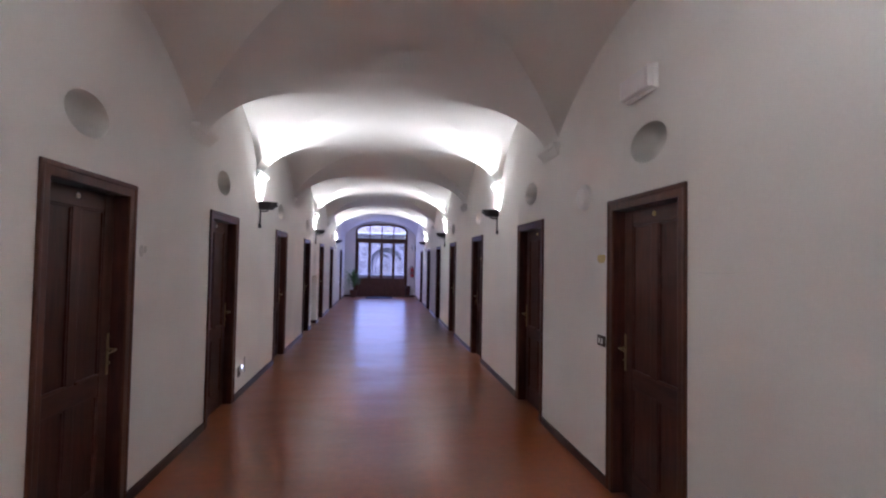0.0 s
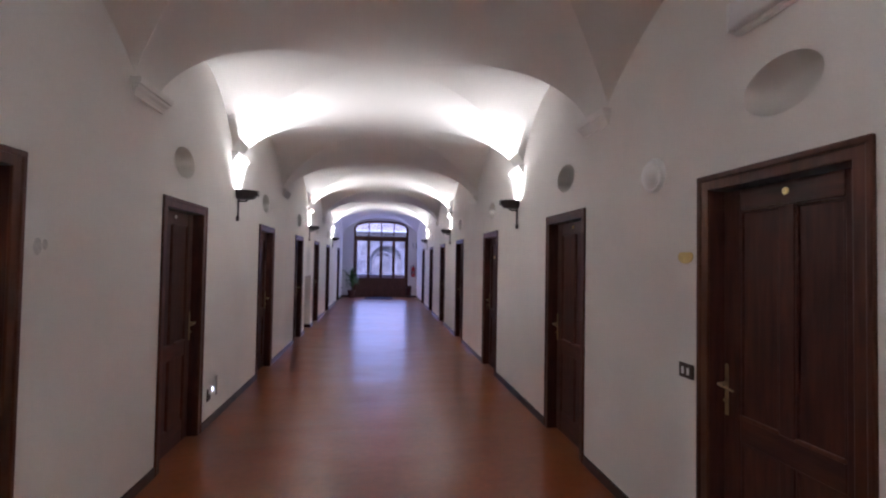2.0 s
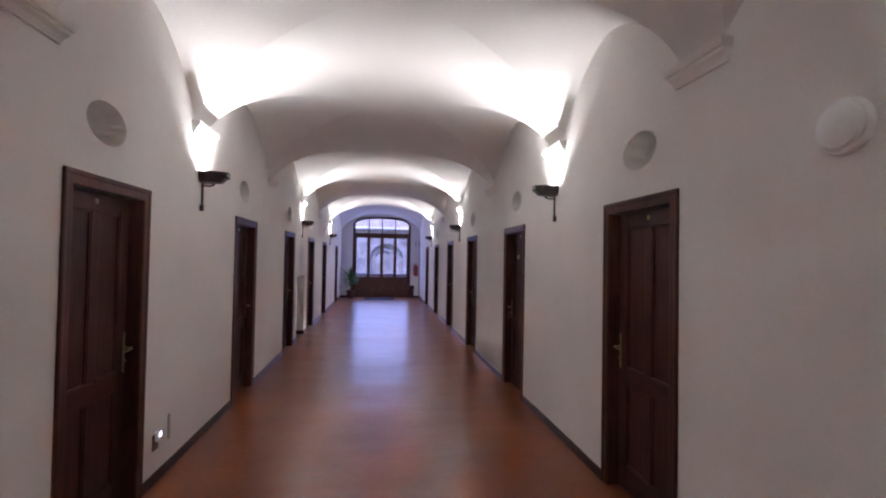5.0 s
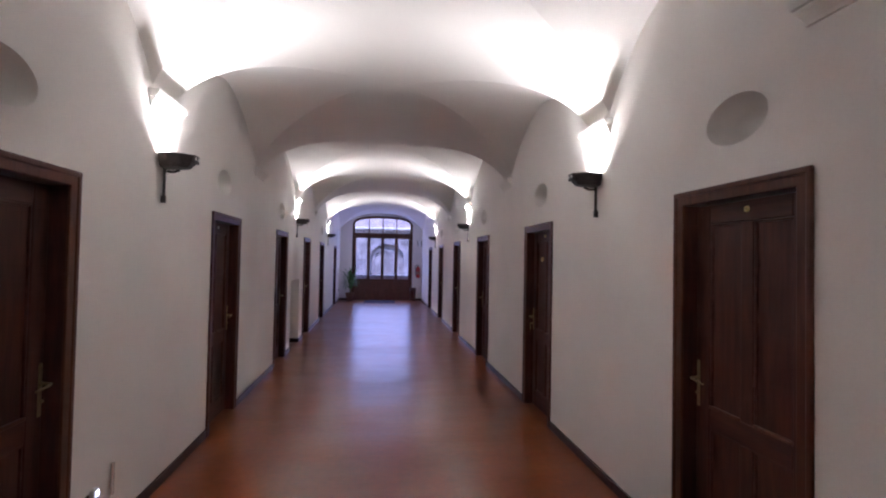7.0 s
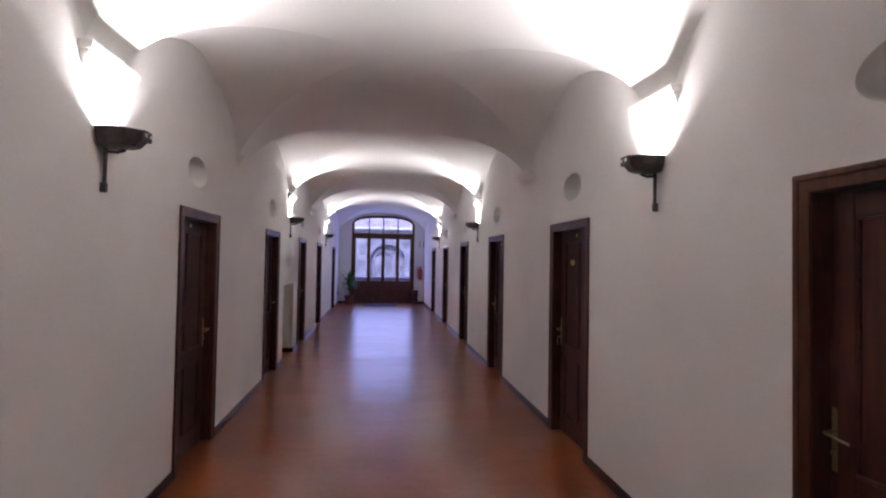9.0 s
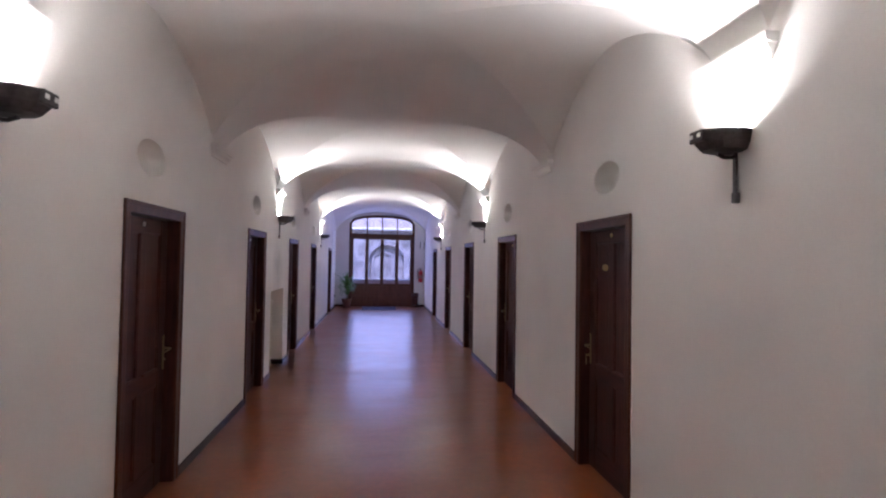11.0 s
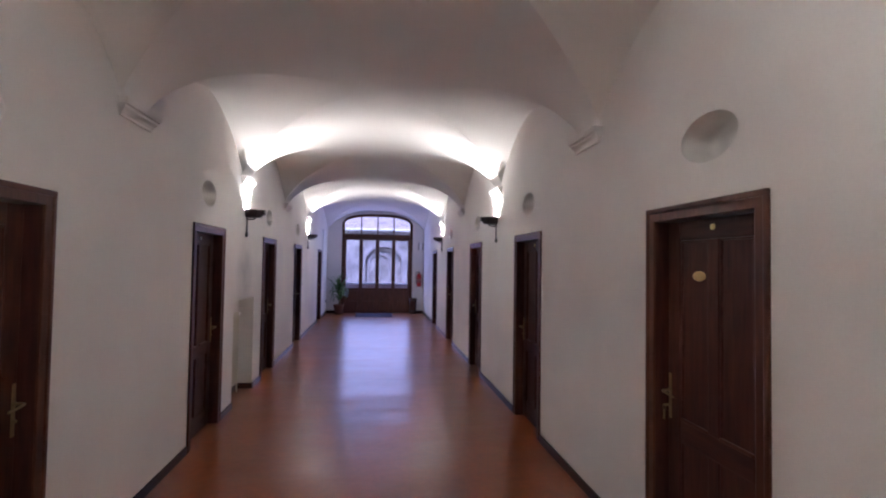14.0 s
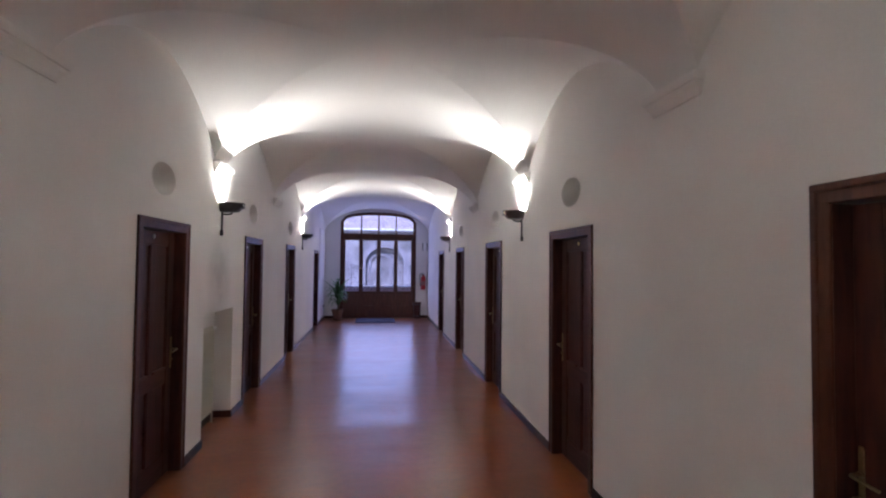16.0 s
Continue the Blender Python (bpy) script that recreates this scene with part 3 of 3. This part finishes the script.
# ---- courtyard beyond the glass ----
structure("ground", one_box(-400, 400, Y_END + 0.43, 900, -4.2, -4.0), GROUND, "pale gravel courtyard ground far below", "ground")


def arch_loop(cx, r, spring, foot, rise=0.85, n=20):
    return [(cx - r, foot), (cx + r, foot)] + [(cx + r * math.cos(math.pi * i / n), spring + r * rise * math.sin(math.pi * i / n)) for i in range(n + 1)]


def arch_ring(cx, r0, r1, spring, foot, y0, y1, rise=0.85, n=20):
    """A raised band round an arch, open at the foot."""
    outer = [(cx + r1, foot)] + [(cx + r1 * math.cos(math.pi * i / n), spring + r1 * rise * math.sin(math.pi * i / n)) for i in range(n + 1)] + [(cx - r1, foot)]
    inner = [(cx - r0, foot)] + [(cx - r0 * math.cos(math.pi * i / n), spring + r0 * rise * math.sin(math.pi * i / n)) for i in range(n + 1)] + [(cx + r0, foot)]
    return slab(outer + inner, [], y0, y1)


FY = 34.0
wing = thing("cloister_wing", "pale plastered courtyard wing with round arches and a tiled roof", "building")
ARCHES = [-9.5, -6.17, -2.83, 0.5, 3.83, 7.17, 10.5]
holes = [arch_loop(c, 1.10, 1.75, 0.25) for c in ARCHES]
part("wall", slab([(-14, -4), (14, -4), (14, 3.55), (-14, 3.55)], holes, FY, FY + 0.38), FACADE, wing)
part("back_wall", one_box(-14, 14, FY + 0.4, FY + 0.6, -4, 3.55), FACADE, wing)
part("string_course", one_box(-14, 14, FY - 0.08, FY + 0.02, 0.02, 0.2, bevel=0.03), STONE, wing)
for c in ARCHES:
    part("archivolt", arch_ring(c, 1.11, 1.42, 1.75, 0.25, FY - 0.10, FY + 0.01), STONE, wing)
    part("inner_arch", arch_ring(c - 0.25, 0.55, 0.72, 1.75, 0.25, FY + 0.22, FY + 0.42), STONE, wing)
    part("pier", one_box(c + 1.43, c + 1.90, FY - 0.05, FY + 0.012, 0.2, 1.7, bevel=0.02), STONE, wing)
part("eave_board", one_box(-14.3, 14.3, FY - 0.45, FY + 0.05, 3.55, 3.66, bevel=0.02), STONE, wing)
part("gutter", tube([(-14.3, FY - 0.5, 3.70), (14.3, FY - 0.5, 3.70)], 0.07, 10), WHITE, wing, "pale metal gutter")


def tiled_roof():
    bm = bmesh.new()
    rows, cols, rise = 22, 150, 0.42
    for i in range(rows):
        y0, z0 = FY - 0.5 + i * 0.30, 3.72 + i * 0.30 * rise
        y1, z1 = y0 + 0.36, z0 + 0.36 * rise - 0.035
        for j in range(cols):
            x = -14.2 + j * 0.19 + 0.095 * (i % 2) + random.uniform(-0.008, 0.008)
            h = 0.05 + random.uniform(-0.006, 0.01)
            front = [bm.verts.new((x + dx, y0, z0 + dz * h)) for dx, dz in ((0, 0), (0.045, 0.75), (0.095, 1), (0.145, 0.75), (0.19, 0))]
            rear = [bm.verts.new((x + dx, y1, z1 + dz * h)) for dx, dz in ((0, 0), (0.045, 0.75), (0.095, 1), (0.145, 0.75), (0.19, 0))]
            for k in range(4):
                bm.faces.new((front[k], front[k + 1], rear[k + 1], rear[k]))
            bm.faces.new(front)
    return bm


tagged(part("roof_tiles", tiled_roof(), TILE, wing), kind="stuff")
part("roof_deck", one_box(-14.2, 14.2, FY - 0.3, FY + 6.2, 3.66, 3.70), TILE, wing)
PINK = mat("pink_render", (0.62, 0.48, 0.50), 0.9, grain=0.15, grain_scale=12, stain=0.2)
balcony = thing("balcony_parapet", "low stone parapet outside the glazed door", "parapet")
part("coping", one_box(-2.4, 2.6, Y_END + 1.0, Y_END + 1.25, 0.935, 0.975, bevel=0.01), WHITE, balcony)
part("parapet_wall", one_box(-2.4, 2.6, Y_END + 1.05, Y_END + 1.2, -0.12, 0.935), PINK, balcony)
part("slab", one_box(-2.4, 2.6, Y_END + 0.43, Y_END + 1.25, -0.3, -0.12), STONE, balcony)

# ---- fittings on the right-hand wall ----
def round_plate(r, depth, dome=0.0, sy=1.0, sz=1.0, n=28):
    """A disc on the wall: local x = 0 is the wall face, it stands out to -x."""
    prof = [(r, 0.0), (r, depth * 0.5), (r * 0.94, depth * 0.8), (r * 0.7, depth * 0.8 + dome * 0.6), (r * 0.3, depth + dome)]
    bm = lathe(prof, n)
    for v in bm.verts:
        v.co = Vector((-v.co.z, v.co.y * sy, v.co.x * sz))
    return bm


em = thing("emergency_light", "white box-shaped emergency light on the wall, unlit", "emergency light", at=(XR, 2.765, 2.84))
part("housing", one_box(-0.04, 0.0, -0.17, 0.17, -0.08, 0.08, bevel=0.01), WHITE, em)
part("diffuser", one_box(-0.082, -0.036, -0.15, 0.15, -0.066, 0.066, bevel=0.014), mat("frosted_diffuser", (0.84, 0.83, 0.84), 0.3, grain=0.03, grain_scale=200), em, "frosted diffuser")
for y in (-0.158, 0.158):
    part("end_cap", one_box(-0.08, -0.002, y - 0.008, y + 0.008, -0.07, 0.07, bevel=0.004), WHITE, em)
bell = thing("alarm_sounder", "round white plastic alarm sounder on the wall", "alarm", at=(XR, 3.622, 2.212))
part("base", round_plate(0.108, 0.036), WHITE, bell, smooth=True)
part("dome", round_plate(0.088, 0.055, 0.018), WHITE, bell, smooth=True)
bm = round_plate(0.064, 0.008, 0.001, 1.0, 0.60)
for v in bm.verts:
    v.co.z = min(v.co.z, 0.027)
yd = tagged(part("wall_disc", bm, IVORY, smooth=True), "small flat-topped oval yellow tag fixed to the wall", "wall tag")
yd.location = (XR, 3.33, 1.70)
sw = thing("light_switch", "dark brown switch plate with two white rockers", "light switch", at=(XR, 3.313, 1.068))
part("plate", one_box(-0.012, 0.0, -0.058, 0.058, -0.04, 0.04, bevel=0.004), BROWN_PLASTIC, sw)
for y in (-0.022, 0.022):
    part("rocker", one_box(-0.018, -0.008, y - 0.0085, y + 0.0085, -0.02, 0.02, bevel=0.003), ENAMEL, sw)
plq = tagged(part("oval_plaque", round_plate(0.05, 0.006, 0.001, 1.0, 0.56), POLISHED, smooth=True), "small oval brass room plaque on a door panel", "plaque")
plq.location = (XR + 0.0965, 8.035, 1.73)

# ---- fittings on the left-hand wall ----
sk = thing("night_light", "dark socket box with a small lit white night light", "socket", at=(XL, 5.775, 0.31))
part("socket_plate", one_box(0.0, 0.012, -0.04, 0.04, -0.065, 0.05, bevel=0.004), BROWN_PLASTIC, sk)
part("light_body", one_box(0.01, 0.04, -0.025, 0.025, 0.0, 0.075, bevel=0.008), WHITE, sk)
part("lens", one_box(0.039, 0.044, -0.014, 0.014, 0.035, 0.066, bevel=0.002), LED, sk, "glowing lens")
cb = tagged(part("cable_cover", one_box(0.0, 0.012, -0.012, 0.012, -0.095, 0.095, bevel=0.003), mat("painted_cover", (0.45, 0.43, 0.41), 0.6, grain=0.05)), "narrow painted cable cover on the wall", "cable cover")
cb.location = (XL, 5.99, 0.342)
FILL = mat("grey_filler", (0.64, 0.62, 0.59), 0.9, grain=0.1, grain_scale=60)
for y, z, r in ((3.425, 1.69, 0.028), (3.475, 1.70, 0.018)):
    fp = tagged(part("filler_patch", flip(round_plate(r, 0.003, 0.0, 1.0, 1.5), -1), FILL), "small grey filler patch in the plaster", "patch")
    fp.location = (XL, y, z)
rad = thing("radiator", "flat cream panel radiator standing in the wall niche", "radiator", at=(XL - 0.2, 0, 0))
CREAM = mat("cream_enamel", (0.66, 0.63, 0.52), 0.4, grain=0.03)
part("panel", one_box(0.03, 0.075, 11.62, 12.24, 0.13, 1.08, bevel=0.012), CREAM, rad)
for k in range(12):
    part("flute", one_box(0.074, 0.081, 11.685 + k * 0.047, 11.707 + k * 0.047, 0.17, 1.04, bevel=0.003), CREAM, rad)
part("valve", tube([(0.05, 12.26, 1.05), (0.05, 12.32, 1.05), (0.06, 12.35, 1.05)], 0.016), WHITE, rad, smooth=True)
part("pipe", tube([(0.05, 12.31, 1.05), (0.05, 12.31, 0.0)], 0.009), CREAM, rad, smooth=True)
for y in (11.75, 12.12):
    part("wall_bracket", one_box(0.001, 0.04, y - 0.015, y + 0.015, 0.3, 0.9, bevel=0.003), CREAM, rad)
bd = thing("notice_board", "plain white board fixed to the wall beside the end window", "board", at=(XL, 21.02, 2.03))
part("board", one_box(0.0, 0.018, -0.44, 0.44, -0.74, 0.74, bevel=0.003), WHITE, bd)
for y in (-0.45, 0.45):
    part("edge_strip", one_box(0.0, 0.024, y - 0.012, y + 0.012, -0.755, 0.755, bevel=0.003), WHITE, bd)
so = tagged(part("wall_socket", one_box(0.0, 0.02, -0.05, 0.05, -0.035, 0.035, bevel=0.004), BROWN_PLASTIC), "dark brown wall socket low beside the plant", "socket")
so.location = (XL, 21.72, 0.42)

crack = tagged(part("plaster_crack", tube([(0, -0.16, 0.004), (0, -0.10, -0.002), (0, -0.05, 0.003), (0, 0.02, -0.004), (0, 0.09, 0.001)], 0.0006, 6), FILL), "fine hairline crack in the wall plaster", "crack", kind="structure")
crack.location = (XR, 2.14, 1.615)

# ---- things by the end window ----
ext = thing("fire_extinguisher", "red fire extinguisher with black hose hung on the end wall", "fire extinguisher", at=(1.565, 21.885, 0.93))
part("body", lathe([(0.06, 0.0), (0.078, 0.012), (0.082, 0.04), (0.082, 0.37), (0.07, 0.42), (0.035, 0.45), (0.025, 0.48)], 24), RED, ext, smooth=True)
part("valve", one_box(-0.02, 0.02, -0.03, 0.03, 0.475, 0.52, bevel=0.006), BLACK, ext)
part("grip", one_box(-0.013, 0.013, -0.10, 0.02, 0.52, 0.535, bevel=0.004), BLACK, ext)
part("hose", tube([(-0.02, 0, 0.50), (-0.09, -0.01, 0.52), (-0.115, -0.02, 0.42), (-0.10, -0.02, 0.2), (-0.09, -0.02, 0.1)], 0.012), BLACK, ext, smooth=True)
part("instruction_label", lathe([(0.0828, 0.14), (0.0832, 0.15), (0.0832, 0.27), (0.0828, 0.28)], 24), mat("printed_label", (0.30, 0.12, 0.10), 0.5, grain=0.3, grain_scale=60), ext)
part("wall_hook", one_box(-0.02, 0.02, 0.07, 0.114, 0.40, 0.50, bevel=0.003), IRON, ext)
sg = thing("wall_sign", "small upright white sign with dark edges on the end wall", "sign", at=(1.62, Y_END, 2.35))
part("sign_plate", one_box(-0.075, 0.075, -0.006, 0.0, -0.125, 0.125, bevel=0.002), WHITE, sg)
for x in (-0.072, 0.072):
    part("sign_edge", one_box(x - 0.012, x + 0.012, -0.012, -0.002, -0.128, 0.128, bevel=0.002), BROWN_PLASTIC, sg)
mt = tagged(part("door_mat", one_box(-0.58, 0.62, 20.72, 21.84, 0.0, 0.012, bevel=0.004), MAT), "dark blue-grey mat lying before the glazed door", "door mat")
st = thing("umbrella_stand", "dark wooden umbrella stand beside the glazed door", "umbrella stand", at=(1.36, 21.84, 0))
part("drum", lathe([(0.10, 0.0), (0.12, 0.02), (0.115, 0.25), (0.13, 0.48), (0.135, 0.52), (0.12, 0.52), (0.10, 0.45)], 24), WOOD, st, smooth=True)
for z in (0.06, 0.44):
    part("hoop", lathe([(0.124, z), (0.134, z + 0.005), (0.136, z + 0.03), (0.126, z + 0.035)], 24), IRON, st)


def blade(length, width, droop, lift, segs=7):
    """One long arching strap leaf along +x."""
    bm = bmesh.new()
    rows = []
    ang, p = lift, Vector((0, 0, 0))
    for i in range(segs + 1):
        q = i / segs
        w = width * (0.35 + 1.3 * q * (1 - q) * 2) * (1 - q ** 3) + 0.001
        rows.append([bm.verts.new((p.x, -w, p.z + 0.25 * w)), bm.verts.new((p.x, 0, p.z - 0.002)), bm.verts.new((p.x, w, p.z + 0.25 * w))])
        p = p + Vector((math.cos(ang), 0, math.sin(ang))) * (length / segs)
        ang -= droop / segs * (0.4 + 1.4 * q)
    for a, b in zip(rows, rows[1:]):
        bm.faces.new((a[0], a[1], b[1], b[0]))
        bm.faces.new((a[1], a[2], b[2], b[1]))
    return bm


plant = thing("potted_plant", "tall potted yucca-like plant with long arching leaves in a terracotta pot", "plant", at=(-1.16, 21.58, 0))
part("pot", lathe([(0.12, 0.0), (0.125, 0.01), (0.165, 0.27), (0.18, 0.275), (0.182, 0.32), (0.165, 0.32), (0.16, 0.28)], 28), POT, plant, smooth=True)
part("soil", lathe([(0.158, 0.272), (0.15, 0.285), (0.05, 0.292)], 20), SOIL, plant)
part("cane", tube([(0, 0, 0.27), (0.012, 0.01, 0.45), (0.0, 0.0, 0.62), (-0.01, 0.0, 0.80)], 0.022, 10, 0.8), TRUNK, plant, smooth=True)
part("cane", tube([(0.04, -0.03, 0.27), (0.05, -0.04, 0.4), (0.06, -0.04, 0.50)], 0.018, 10, 0.8), TRUNK, plant, smooth=True)
LEAVES = [to_mesh("leaf", blade(l, w, d, u), LEAF, True) for l, w, d, u in ((0.60, 0.034, 2.6, 1.42), (0.50, 0.032, 3.2, 1.15), (0.66, 0.032, 1.2, 1.5), (0.46, 0.034, 3.4, 1.0))]
for i in range(78):
    ob = new("leaf", LEAVES[i % 4])
    ob.parent = plant
    low = i % 3 == 0
    z = random.uniform(0.44, 0.52) if low else random.uniform(0.6, 0.8)
    k = random.uniform(0.85, 1.25) * (0.9 if low else 1.0)
    ob.matrix_local = Matrix.Translation((0.05 if low else 0, -0.03 if low else 0, z)) @ pose(0, 0, 0, random.uniform(-15, 15), random.uniform(-12, 14), i * 137.5) @ Matrix.Diagonal((k, k, k, 1))

# ---- keys left in a lock ----
KEY_Y, KEY_X = 7.92 + DOOR_W / 2 - 0.098, XR + 0.092
keys = thing("key_ring", "small metal keys hanging from the lock of a door", "keys", at=(KEY_X - 0.03, KEY_Y, 0.962))
part("key", one_box(-0.022, 0.012, -0.0015, 0.0015, -0.008, 0.008, bevel=0.0007), BRASS, keys)
part("ring", tube([(-0.018, 0.014 * math.cos(k * math.pi / 8), -0.014 + 0.014 * math.sin(k * math.pi / 8)) for k in range(17)], 0.0014, 6), BRASS, keys, smooth=True)
part("key", one_box(-0.0205, -0.0165, -0.008, 0.008, -0.082, -0.026, bevel=0.0015), BRASS, keys)
